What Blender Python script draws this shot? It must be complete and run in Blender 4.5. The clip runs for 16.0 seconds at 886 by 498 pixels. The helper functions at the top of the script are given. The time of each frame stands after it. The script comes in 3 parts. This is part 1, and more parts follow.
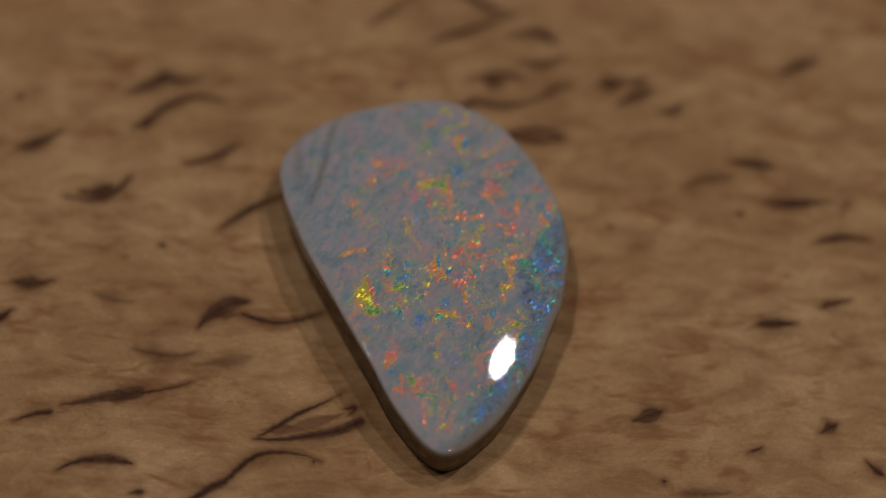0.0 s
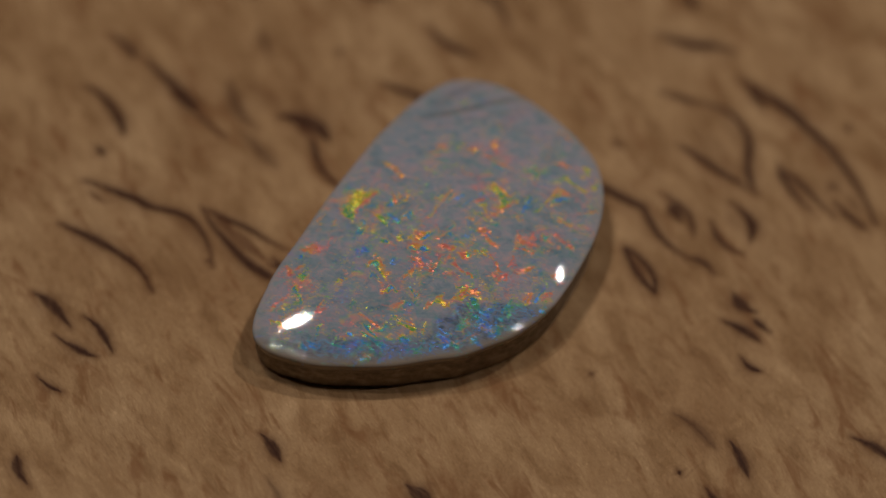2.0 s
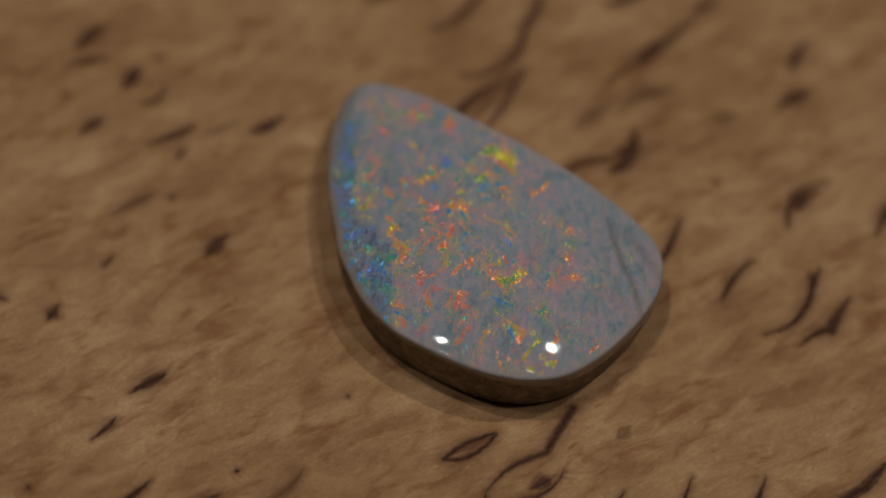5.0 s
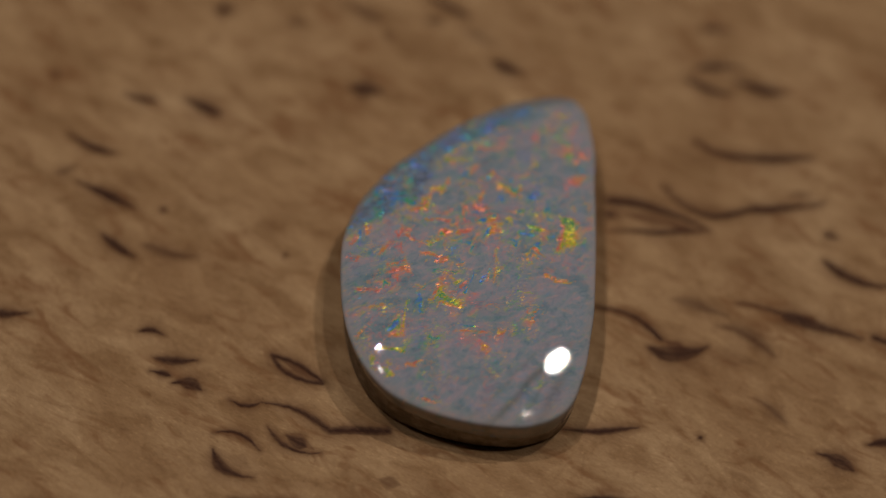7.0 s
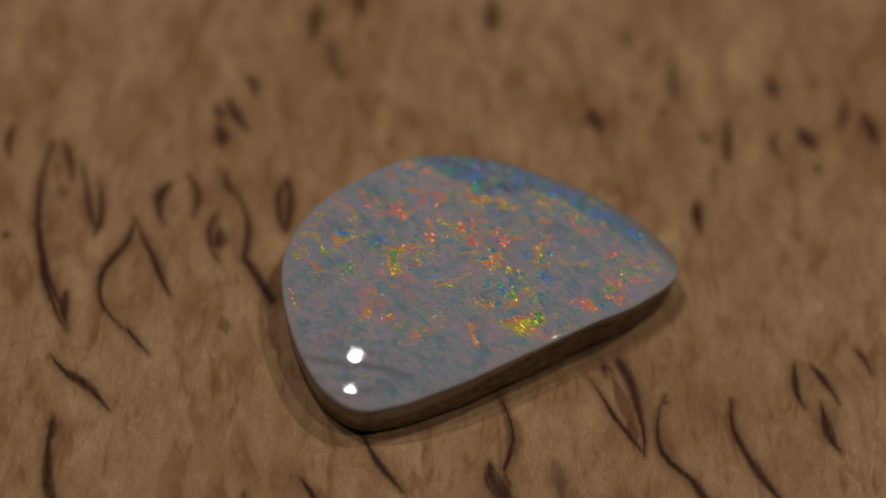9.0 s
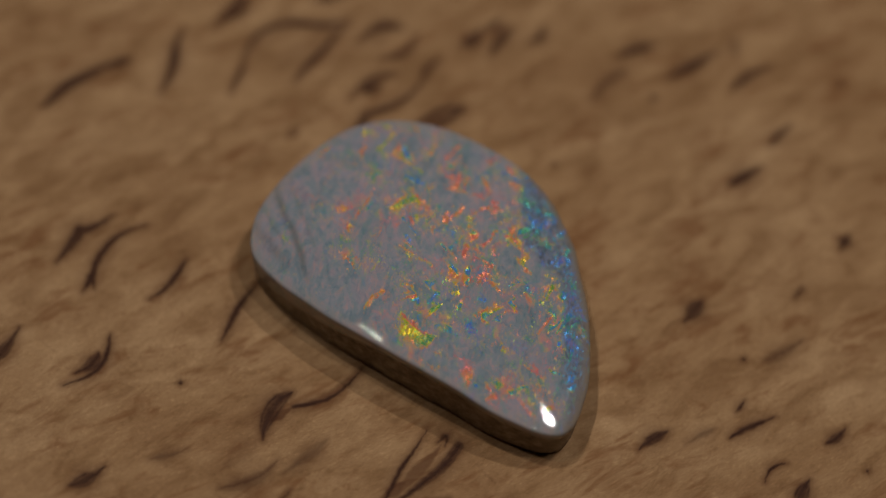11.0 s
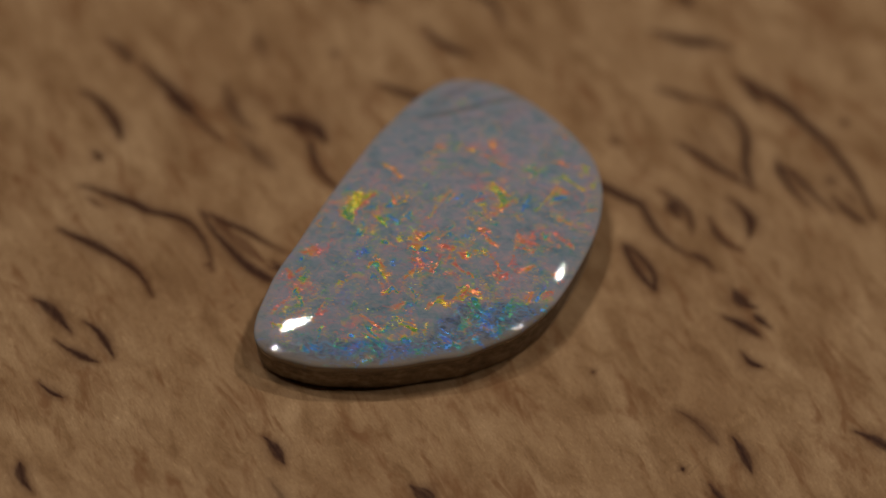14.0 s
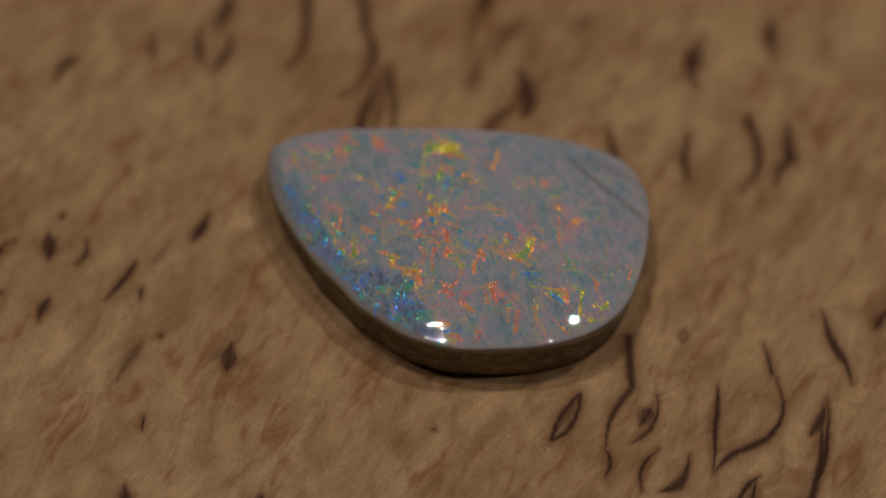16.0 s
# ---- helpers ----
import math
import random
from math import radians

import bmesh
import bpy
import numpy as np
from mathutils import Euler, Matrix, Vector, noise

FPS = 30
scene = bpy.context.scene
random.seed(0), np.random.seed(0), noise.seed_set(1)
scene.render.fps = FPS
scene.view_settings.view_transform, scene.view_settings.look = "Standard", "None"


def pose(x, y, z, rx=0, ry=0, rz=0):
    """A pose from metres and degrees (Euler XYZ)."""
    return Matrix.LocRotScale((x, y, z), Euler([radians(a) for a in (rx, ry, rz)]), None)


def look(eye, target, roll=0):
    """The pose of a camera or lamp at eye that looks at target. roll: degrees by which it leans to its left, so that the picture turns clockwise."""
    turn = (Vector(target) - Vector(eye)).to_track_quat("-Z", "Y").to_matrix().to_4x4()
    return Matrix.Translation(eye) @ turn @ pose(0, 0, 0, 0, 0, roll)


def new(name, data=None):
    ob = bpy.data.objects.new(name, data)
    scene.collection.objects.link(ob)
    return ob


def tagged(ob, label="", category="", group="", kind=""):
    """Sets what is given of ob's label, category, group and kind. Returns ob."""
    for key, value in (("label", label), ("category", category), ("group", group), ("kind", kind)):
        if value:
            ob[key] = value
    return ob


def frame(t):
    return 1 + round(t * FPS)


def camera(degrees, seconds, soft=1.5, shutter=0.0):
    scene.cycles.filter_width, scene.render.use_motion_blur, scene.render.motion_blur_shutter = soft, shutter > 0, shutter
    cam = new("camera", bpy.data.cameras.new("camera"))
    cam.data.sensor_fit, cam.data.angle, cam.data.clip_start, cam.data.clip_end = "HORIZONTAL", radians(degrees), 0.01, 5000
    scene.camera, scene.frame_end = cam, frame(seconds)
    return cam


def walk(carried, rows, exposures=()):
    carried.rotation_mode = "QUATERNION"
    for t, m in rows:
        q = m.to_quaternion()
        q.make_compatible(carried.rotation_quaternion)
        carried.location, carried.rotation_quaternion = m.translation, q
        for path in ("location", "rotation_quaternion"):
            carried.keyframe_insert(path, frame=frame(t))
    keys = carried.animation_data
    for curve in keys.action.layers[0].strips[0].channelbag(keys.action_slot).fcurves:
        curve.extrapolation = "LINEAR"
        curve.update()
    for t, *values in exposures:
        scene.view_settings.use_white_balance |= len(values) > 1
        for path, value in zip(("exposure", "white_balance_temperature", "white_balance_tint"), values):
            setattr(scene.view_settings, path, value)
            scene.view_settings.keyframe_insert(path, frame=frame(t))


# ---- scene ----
cam = camera(17.20, 16.0, soft=1.5, shutter=0.25)
cam.data.dof.use_dof = True
cam.data.dof.focus_distance = 0.1505
cam.data.dof.aperture_fstop = 12.0

EYE = (0.00000, -0.07671, 0.13526)
AIM = (-0.00078, 0.00356, -0.00315)
STAND = look(EYE, AIM, 5.17)
walk(cam, [(0.0, STAND), (16.0, STAND)])

# ---- light: an unseen dim closed room and four small lamps round the turning board ----
world = bpy.data.worlds.new("dim_room")
scene.world = world
world.use_nodes = True
world.node_tree.nodes["Background"].inputs["Color"].default_value = (0.5, 0.42, 0.34, 1)
world.node_tree.nodes["Background"].inputs["Strength"].default_value = 0.004


def lamp(name, eye, watts, size, kelvin_rgb):
    data = bpy.data.lights.new(name, "AREA")
    data.shape, data.size, data.energy, data.color = "DISK", size, watts, kelvin_rgb
    ob = new(name, data)
    ob.matrix_world = look(eye, (0, 0, 0.002))
    return ob


WARM = (1.0, 0.90, 0.82)
lamp("lamp_right_rear", (0.163, 0.112, 0.459), 0.450, 0.0085, WARM)
lamp("lamp_left_rear", (-0.116, 0.073, 0.481), 0.41, 0.0085, WARM)
lamp("lamp_right_front", (0.121, -0.007, 0.485), 0.27, 0.003, WARM)
lamp("lamp_left_front", (-0.123, 0.007, 0.485), 0.245, 0.003, WARM)


# ---- materials ----
def material(name):
    mat = bpy.data.materials.new(name)
    mat.use_nodes = True
    tree = mat.node_tree
    return mat, tree, tree.nodes["Principled BSDF"]


def node(tree, kind, **values):
    n = tree.nodes.new("ShaderNode" + kind)
    for key, value in values.items():
        if key in n.inputs:
            n.inputs[key].default_value = value
        else:
            setattr(n, key, value)
    return n


def link(tree, a, b):
    tree.links.new(a, b)


def ramp(tree, source, stops, mode="LINEAR"):
    n = tree.nodes.new("ShaderNodeValToRGB")
    n.color_ramp.interpolation = mode
    while len(n.color_ramp.elements) < len(stops):
        n.color_ramp.elements.new(0.5)
    for e, (at, rgb) in zip(n.color_ramp.elements, stops):
        e.position, e.color = at, (*rgb, 1)
    link(tree, source, n.inputs["Fac"])
    return n.outputs["Color"]


def mapped(tree, scale, turn=0.0):
    """Object coordinates turned so that x runs along the angle turn, then stretched."""
    co = node(tree, "TexCoord")
    rot = node(tree, "Mapping", Rotation=(0, 0, radians(-turn)))
    mp = node(tree, "Mapping", Scale=scale)
    link(tree, co.outputs["Object"], rot.inputs["Vector"])
    link(tree, rot.outputs["Vector"], mp.inputs["Vector"])
    return mp.outputs["Vector"]


def noise_tex(tree, vector, scale, detail=4.0, rough=0.55, warp=0.0):
    n = node(tree, "TexNoise", Scale=scale, Detail=detail, Roughness=rough, Distortion=warp)
    link(tree, vector, n.inputs["Vector"])
    return n.outputs["Fac"]


def mixed(tree, factor, a, b, mode="MIX"):
    n = node(tree, "Mix", data_type="RGBA", blend_type=mode)
    for source, slot in ((factor, 0), (a, 6), (b, 7)):
        if isinstance(source, (int, float)):
            n.inputs[slot].default_value = source
        elif isinstance(source, tuple):
            n.inputs[slot].default_value = (*source, 1)
        else:
            link(tree, source, n.inputs[slot])
    return n.outputs[2]


def sums(tree, op, a, b, clamp=False):
    n = node(tree, "Math", operation=op, use_clamp=clamp)
    for source, slot in ((a, 0), (b, 1)):
        if isinstance(source, (int, float)):
            n.inputs[slot].default_value = source
        else:
            link(tree, source, n.inputs[slot])
    return n.outputs[0]


def attribute(tree, name):
    return node(tree, "Attribute", attribute_name=name).outputs["Fac"]


def plain(name, rgb, rough=0.7, grain=200.0):
    mat, tree, bsdf = material(name)
    f = noise_tex(tree, mapped(tree, (1, 1, 1)), grain, 5)
    link(tree, ramp(tree, f, [(0.3, tuple(c * 0.85 for c in rgb)), (0.7, rgb)]), bsdf.inputs["Base Color"])
    bsdf.inputs["Roughness"].default_value = rough
    return mat


def curly_birch():
    """Curly birch: pale brown wood, short shimmering curls, dark bark eyes from the mesh's figure attribute."""
    mat, tree, bsdf = material("curly_birch")
    broad = noise_tex(tree, mapped(tree, (90, 170, 300)), 1.0, 4, 0.55, 0.5)
    curls = noise_tex(tree, mapped(tree, (420, 1150, 900), 6), 1.0, 5, 0.6, 0.9)
    fibre = noise_tex(tree, mapped(tree, (2600, 11000, 7000), 4), 1.0, 6, 0.72, 1.5)
    specks = noise_tex(tree, mapped(tree, (4200, 9000, 7000), 4), 1.0, 3, 0.6, 0.3)
    base = ramp(tree, broad, [(0.30, (0.286, 0.160, 0.071)), (0.45, (0.345, 0.207, 0.098)), (0.56, (0.374, 0.230, 0.113)), (0.70, (0.405, 0.257, 0.131))])
    base = mixed(tree, 0.55, base, ramp(tree, curls, [(0.28, (0.62, 0.53, 0.44)), (0.42, (0.90, 0.87, 0.84)), (0.55, (1.02, 1.02, 1.02)), (0.72, (1.16, 1.19, 1.22))]), "MULTIPLY")
    base = mixed(tree, 0.40, base, ramp(tree, fibre, [(0.36, (0.66, 0.60, 0.55)), (0.47, (0.95, 0.94, 0.93)), (0.54, (1.05, 1.05, 1.05)), (0.66, (1.32, 1.34, 1.36))]), "MULTIPLY")
    base = mixed(tree, 0.42, base, ramp(tree, specks, [(0.32, (0.66, 0.60, 0.55)), (0.43, (1.0, 1.0, 1.0)), (0.58, (1.0, 1.0, 1.0)), (0.68, (1.5, 1.56, 1.62))]), "MULTIPLY")
    mottle = noise_tex(tree, mapped(tree, (300, 620, 600), 6), 1.0, 5, 0.58, 0.7)
    base = mixed(tree, 0.80, base, ramp(tree, mottle, [(0.38, (0.76, 0.70, 0.63)), (0.455, (0.95, 0.93, 0.91)), (0.53, (1.03, 1.03, 1.04)), (0.60, (1.17, 1.21, 1.26))]), "MULTIPLY")
    smudge = noise_tex(tree, mapped(tree, (330, 1000, 900), 4), 1.0, 4, 0.6, 1.1)
    spots = noise_tex(tree, mapped(tree, (210, 300, 300)), 1.0, 2, 0.5, 0.0)
    brown = sums(tree, "MULTIPLY", sums(tree, "SUBTRACT", sums(tree, "ADD", sums(tree, "MULTIPLY", smudge, 0.85), sums(tree, "MULTIPLY", spots, 0.45)), 0.69), 7.0, True)
    base = mixed(tree, sums(tree, "MULTIPLY", brown, 0.68), base, (0.200, 0.083, 0.027))
    halo = sums(tree, "MULTIPLY", attribute(tree, "halo"), sums(tree, "ADD", sums(tree, "MULTIPLY", curls, 0.8), 0.5), True)
    base = mixed(tree, halo, base, (0.092, 0.030, 0.0090))
    core = sums(tree, "MULTIPLY", attribute(tree, "figure"), sums(tree, "SUBTRACT", sums(tree, "ADD", sums(tree, "MULTIPLY", fibre, 1.9), sums(tree, "MULTIPLY", curls, 1.3)), 0.52), True)
    base = mixed(tree, core, base, (0.040, 0.0110, 0.0034))
    link(tree, base, bsdf.inputs["Base Color"])
    bsdf.inputs["Roughness"].default_value = 0.55
    bsdf.inputs["Specular IOR Level"].default_value = 0.18
    bump = node(tree, "Bump", Strength=0.6, Distance=0.00006)
    link(tree, sums(tree, "ADD", fibre, sums(tree, "MULTIPLY", curls, 0.6)), bump.inputs["Height"])
    link(tree, bump.outputs["Normal"], bsdf.inputs["Normal"])
    return mat


def opal_play():
    """Grey-blue opal: thin coloured flakes laid in slanting layers under a polished face."""
    mat, tree, bsdf = material("opal_play")
    lay = 60
    body = noise_tex(tree, mapped(tree, (130, 260, 300), lay), 1.0, 4, 0.55, 1.0)
    cloud = noise_tex(tree, mapped(tree, (480, 760, 500), lay), 1.0, 5, 0.62, 1.2)
    motes = noise_tex(tree, mapped(tree, (1900, 3000, 2200), lay), 1.0, 5, 0.65, 0.9)
    base = ramp(tree, body, [(0.34, (0.144, 0.198, 0.222)), (0.43, (0.228, 0.258, 0.282)), (0.50, (0.306, 0.294, 0.322)), (0.57, (0.258, 0.270, 0.306)), (0.66, (0.156, 0.234, 0.246))])
    base = mixed(tree, 0.60, base, ramp(tree, cloud, [(0.34, (0.078, 0.174, 0.204)), (0.43, (0.174, 0.252, 0.270)), (0.50, (0.276, 0.282, 0.314)), (0.58, (0.384, 0.270, 0.286)), (0.67, (0.300, 0.312, 0.396))]))
    base = mixed(tree, 0.30, base, ramp(tree, motes, [(0.36, (0.054, 0.126, 0.198)), (0.45, (0.204, 0.258, 0.294)), (0.54, (0.270, 0.282, 0.314)), (0.64, (0.528, 0.300, 0.252))]))
    deep = attribute(tree, "blue_layer")
    base = mixed(tree, sums(tree, "MULTIPLY", deep, 0.8), base, ramp(tree, motes, [(0.34, (0.060, 0.080, 0.120)), (0.46, (0.125, 0.150, 0.200)), (0.55, (0.17, 0.190, 0.250)), (0.61, (0.10, 0.26, 0.40)), (0.68, (0.06, 0.34, 0.62))]))
    base = mixed(tree, sums(tree, "MULTIPLY", attribute(tree, "stripe"), 0.6), base, (0.110, 0.118, 0.100))
    base = mixed(tree, sums(tree, "MULTIPLY", attribute(tree, "pale"), sums(tree, "ADD", motes, 0.48), True), base, (0.215, 0.172, 0.128))

    base = mixed(tree, sums(tree, "MULTIPLY", attribute(tree, "milky"), sums(tree, "ADD", motes, 0.05)), base, (0.31, 0.27, 0.240))

    base = mixed(tree, 1.0, base, (1.06, 1.09, 1.15), "MULTIPLY")
    flakes = []
    for scale, turn, seed in ((1.7, 60, 0.0), (1.05, 52, 7.3)):
        where = mapped(tree, (5000 * scale, 9500 * scale, 3000 * scale), turn)
        wob = node(tree, "TexNoise", Scale=0.8, Detail=5.0, Roughness=0.65)
        link(tree, where, wob.inputs["Vector"])
        warped = node(tree, "VectorMath", operation="MULTIPLY_ADD")
        warped.inputs[1].default_value = (2.0, 2.0, 2.0)
        link(tree, wob.outputs["Color"], warped.inputs[0])
        link(tree, where, warped.inputs[2])
        cell = node(tree, "TexVoronoi", Scale=1.0, Randomness=1.0)
        link(tree, warped.outputs[0], cell.inputs["Vector"])
        parts = node(tree, "SeparateColor")
        link(tree, cell.outputs["Color"], parts.inputs[0])
        flakes.append((cell.outputs["Color"], parts.outputs[0], parts.outputs[1], cell.outputs["Distance"]))
    density = attribute(tree, "play")
    hue = attribute(tree, "hue")
    veil = noise_tex(tree, mapped(tree, (850, 1350, 900), lay), 1.0, 5, 0.64, 1.3)
    drift = noise_tex(tree, mapped(tree, (700, 1100, 700), lay + 20), 1.0, 3, 0.5, 0.4)
    soft = sums(tree, "MULTIPLY", sums(tree, "SUBTRACT", sums(tree, "ADD", veil, sums(tree, "MULTIPLY", density, 0.36)), 0.58), 6.0, True)
    tone = sums(tree, "ADD", sums(tree, "MULTIPLY", hue, 0.55), sums(tree, "SUBTRACT", sums(tree, "MULTIPLY", drift, 2.6), 1.02), True)
    wash = ramp(tree, tone, [(0.0, (0.600, 0.240, 0.252)), (0.18, (0.672, 0.300, 0.192)), (0.32, (0.576, 0.408, 0.168)), (0.45, (0.264, 0.384, 0.204)), (0.6, (0.120, 0.324, 0.312)), (0.8, (0.132, 0.228, 0.504)), (1.0, (0.240, 0.216, 0.480))])
    base = mixed(tree, sums(tree, "MULTIPLY", soft, 0.66), base, wash)
    patch = noise_tex(tree, mapped(tree, (600, 1300, 500), 60), 1.0, 5, 0.65, 0.6)
    total, tint = None, None
    for (colour, pick, shade, dist), gain in zip(flakes, (1.0, 0.85)):
        want = sums(tree, "MULTIPLY", density, sums(tree, "MULTIPLY", patch, 2.0))
        on = sums(tree, "MULTIPLY", sums(tree, "SUBTRACT", sums(tree, "MULTIPLY", want, gain), pick), 2.0, True)
        place = sums(tree, "ADD", hue, sums(tree, "MULTIPLY", sums(tree, "SUBTRACT", shade, 0.5), 0.22), True)
        col = ramp(tree, place, [(0.0, (0.800, 0.180, 0.190)), (0.16, (0.920, 0.270, 0.130)), (0.28, (0.944, 0.460, 0.060)), (0.37, (0.750, 0.690, 0.024)),
                                 (0.48, (0.118, 0.496, 0.083)), (0.62, (0.071, 0.389, 0.354)), (0.78, (0.080, 0.300, 0.900)), (1.0, (0.153, 0.165, 0.732))])
        if total is None:
            total, tint = on, col
        else:
            tint = mixed(tree, on, tint, col)
            total = sums(tree, "MAXIMUM", total, on)
    base = mixed(tree, sums(tree, "MULTIPLY", total, 0.78), base, tint)
    link(tree, base, bsdf.inputs["Base Color"])
    bsdf.inputs["Roughness"].default_value = 0.6
    bsdf.inputs["Specular IOR Level"].default_value = 0.0
    bsdf.inputs["Coat Weight"].default_value = 1.0
    bsdf.inputs["Coat Roughness"].default_value = 0.020
    bsdf.inputs["Coat IOR"].default_value = 1.45

    # flakes tilted each its own way flash as the stone turns
    tilt = node(tree, "VectorMath", operation="SUBTRACT")
    link(tree, flakes[1][0], tilt.inputs[0])
    tilt.inputs[1].default_value = (0.5, 0.5, 0.5)
    spread = node(tree, "VectorMath", operation="SCALE")
    spread.inputs["Scale"].default_value = 1.1
    link(tree, tilt.outputs[0], spread.inputs[0])
    geo = node(tree, "NewGeometry")
    lean = node(tree, "VectorMath", operation="ADD")
    link(tree, geo.outputs["Normal"], lean.inputs[0])
    link(tree, spread.outputs[0], lean.inputs[1])
    unit = node(tree, "VectorMath", operation="NORMALIZE")
    link(tree, lean.outputs[0], unit.inputs[0])
    flash = node(tree, "BsdfPrincipled", Metallic=1.0, Roughness=0.34)
    flash.inputs["Coat Weight"].default_value = 1.0
    flash.inputs["Coat Roughness"].default_value = 0.020
    link(tree, tint, flash.inputs["Base Color"])
    link(tree, unit.outputs[0], flash.inputs["Normal"])
    both = node(tree, "MixShader")
    link(tree, sums(tree, "MULTIPLY", total, 0.30), both.inputs[0])
    link(tree, bsdf.outputs[0], both.inputs[1])
    link(tree, flash.outputs[0], both.inputs[2])
    link(tree, both.outputs[0], tree.nodes["Material Output"].inputs["Surface"])
    return mat


def ironstone():
    mat, tree, bsdf = material("ironstone")
    f = noise_tex(tree, mapped(tree, (1, 1, 1)), 1500, 6, 0.65)
    g = noise_tex(tree, mapped(tree, (1, 1, 3)), 260, 4, 0.6)
    base = ramp(tree, f, [(0.34, (0.105, 0.080, 0.057)), (0.5, (0.215, 0.172, 0.128)), (0.66, (0.36, 0.305, 0.245))])
    base = mixed(tree, 0.5, base, ramp(tree, g, [(0.35, (0.7, 0.66, 0.62)), (0.65, (1.15, 1.12, 1.1))]), "MULTIPLY")
    link(tree, base, bsdf.inputs["Base Color"])
    bsdf.inputs["Roughness"].default_value = 0.55
    bump = node(tree, "Bump", Strength=0.6, Distance=0.00006)
    link(tree, f, bump.inputs["Height"])
    link(tree, bump.outputs["Normal"], bsdf.inputs["Normal"])
    return mat


BIRCH, OPAL, STONE = curly_birch(), opal_play(), ironstone()
# unseen surfaces, kept pale so that bounced lamp light fills the stone's shadows
BOUNCE_PAINT = plain("bounce_wall_paint", (0.72, 0.69, 0.65), 0.8, 6)
BOUNCE_LAMINATE = plain("bounce_laminate", (0.50, 0.44, 0.36), 0.5, 60)
BOUNCE_FLOORING = plain("bounce_flooring", (0.46, 0.44, 0.41), 0.6, 20)


# ---- an added, unseen room round the table, plain and closed ----
def mesh_object(name, verts, faces, mat, smooth=False):
    me = bpy.data.meshes.new(name)
    me.from_pydata(verts, [], faces)
    me.materials.append(mat)
    if smooth:
        me.polygons.foreach_set("use_smooth", [True] * len(me.polygons))
    me.update()
    return new(name, me)


def slab(name, lo, hi, mat, bevel=0.0):
    bm = bmesh.new()
    bmesh.ops.create_cube(bm, size=1.0)
    for v in bm.verts:
        v.co = Vector([lo[i] + (v.co[i] + 0.5) * (hi[i] - lo[i]) for i in range(3)])
    if bevel:
        bmesh.ops.bevel(bm, geom=list(bm.edges), offset=bevel, segments=3, affect="EDGES")
    me = bpy.data.meshes.new(name)
    bm.to_mesh(me)
    bm.free()
    me.materials.append(mat)
    return new(name, me)


BOARD = 0.018   # thickness of the board
for name, lo, hi, mat, words in (
        ("wall_north", (-2, 1.6, -0.77), (2, 1.7, 1.73), BOUNCE_PAINT, "plain matt painted wall, unseen, added to close the room and bounce lamp light"),
        ("wall_south", (-2, -1.7, -0.77), (2, -1.6, 1.73), BOUNCE_PAINT, "plain matt painted wall, unseen, added to close the room and bounce lamp light"),
        ("wall_east", (2, -1.7, -0.77), (2.1, 1.7, 1.73), BOUNCE_PAINT, "plain matt painted wall, unseen, added to close the room and bounce lamp light"),
        ("wall_west", (-2.1, -1.7, -0.77), (-2, 1.7, 1.73), BOUNCE_PAINT, "plain matt painted wall, unseen, added to close the room and bounce lamp light"),
        ("ceiling", (-2.1, -1.7, 1.73), (2.1, 1.7, 1.83), BOUNCE_PAINT, "plain matt painted ceiling, unseen, added to close the room and bounce lamp light"),
        ("floor", (-2.1, -1.7, -0.87), (2.1, 1.7, -0.77), BOUNCE_FLOORING, "plain grey floor, unseen, added to close the room and bounce lamp light"),
        ("table", (-0.6, -0.4, -0.77), (0.6, 0.4, -BOARD), BOUNCE_LAMINATE, "unseen plain table block under the wooden board, pale brown to bounce lamp light")):
    tagged(slab(name, lo, hi, mat, 0.004 if name == "table" else 0.0), words, name.split("_")[0], kind="structure")


# ---- the curly birch board: a fine sheet in the middle, coarse towards its edges ----
HALF, FINE = 75.0, 31.0      # mm
STEP = 0.07
LEAN_X, LEAN_Y = 0.00244, 0.00452   # the top is not quite square to the turning axis

lines = np.concatenate([np.linspace(-HALF, -FINE, 12)[:-1], np.arange(-FINE, FINE, STEP), np.linspace(FINE, HALF, 12)])
GX, GY = np.meshgrid(lines, lines, indexing="ij")
figure, halo, dent = np.zeros_like(GX), np.zeros_like(GX), np.zeros_like(GX)
rng = np.random.default_rng(4)
WAVE = [rng.uniform(0, 6.28, 4) for _ in range(2)]


def wobble(x, y, k):
    a = WAVE[k]
    return (np.sin(1.9 * x + 1.1 * y + a[0]) * 0.5 + np.sin(3.7 * y - 2.1 * x + a[1]) * 0.3 + np.sin(7.1 * x + 5.3 * y + a[2]) * 0.25 + np.sin(15.7 * y - 11.0 * x + a[3]) * 0.07)


WX, WY = GX + 0.05 * wobble(GX, GY, 0), GY + 0.05 * wobble(GX, GY, 1) + 0.022 * wobble(5.3 * GX, 9.1 * GY, 0)


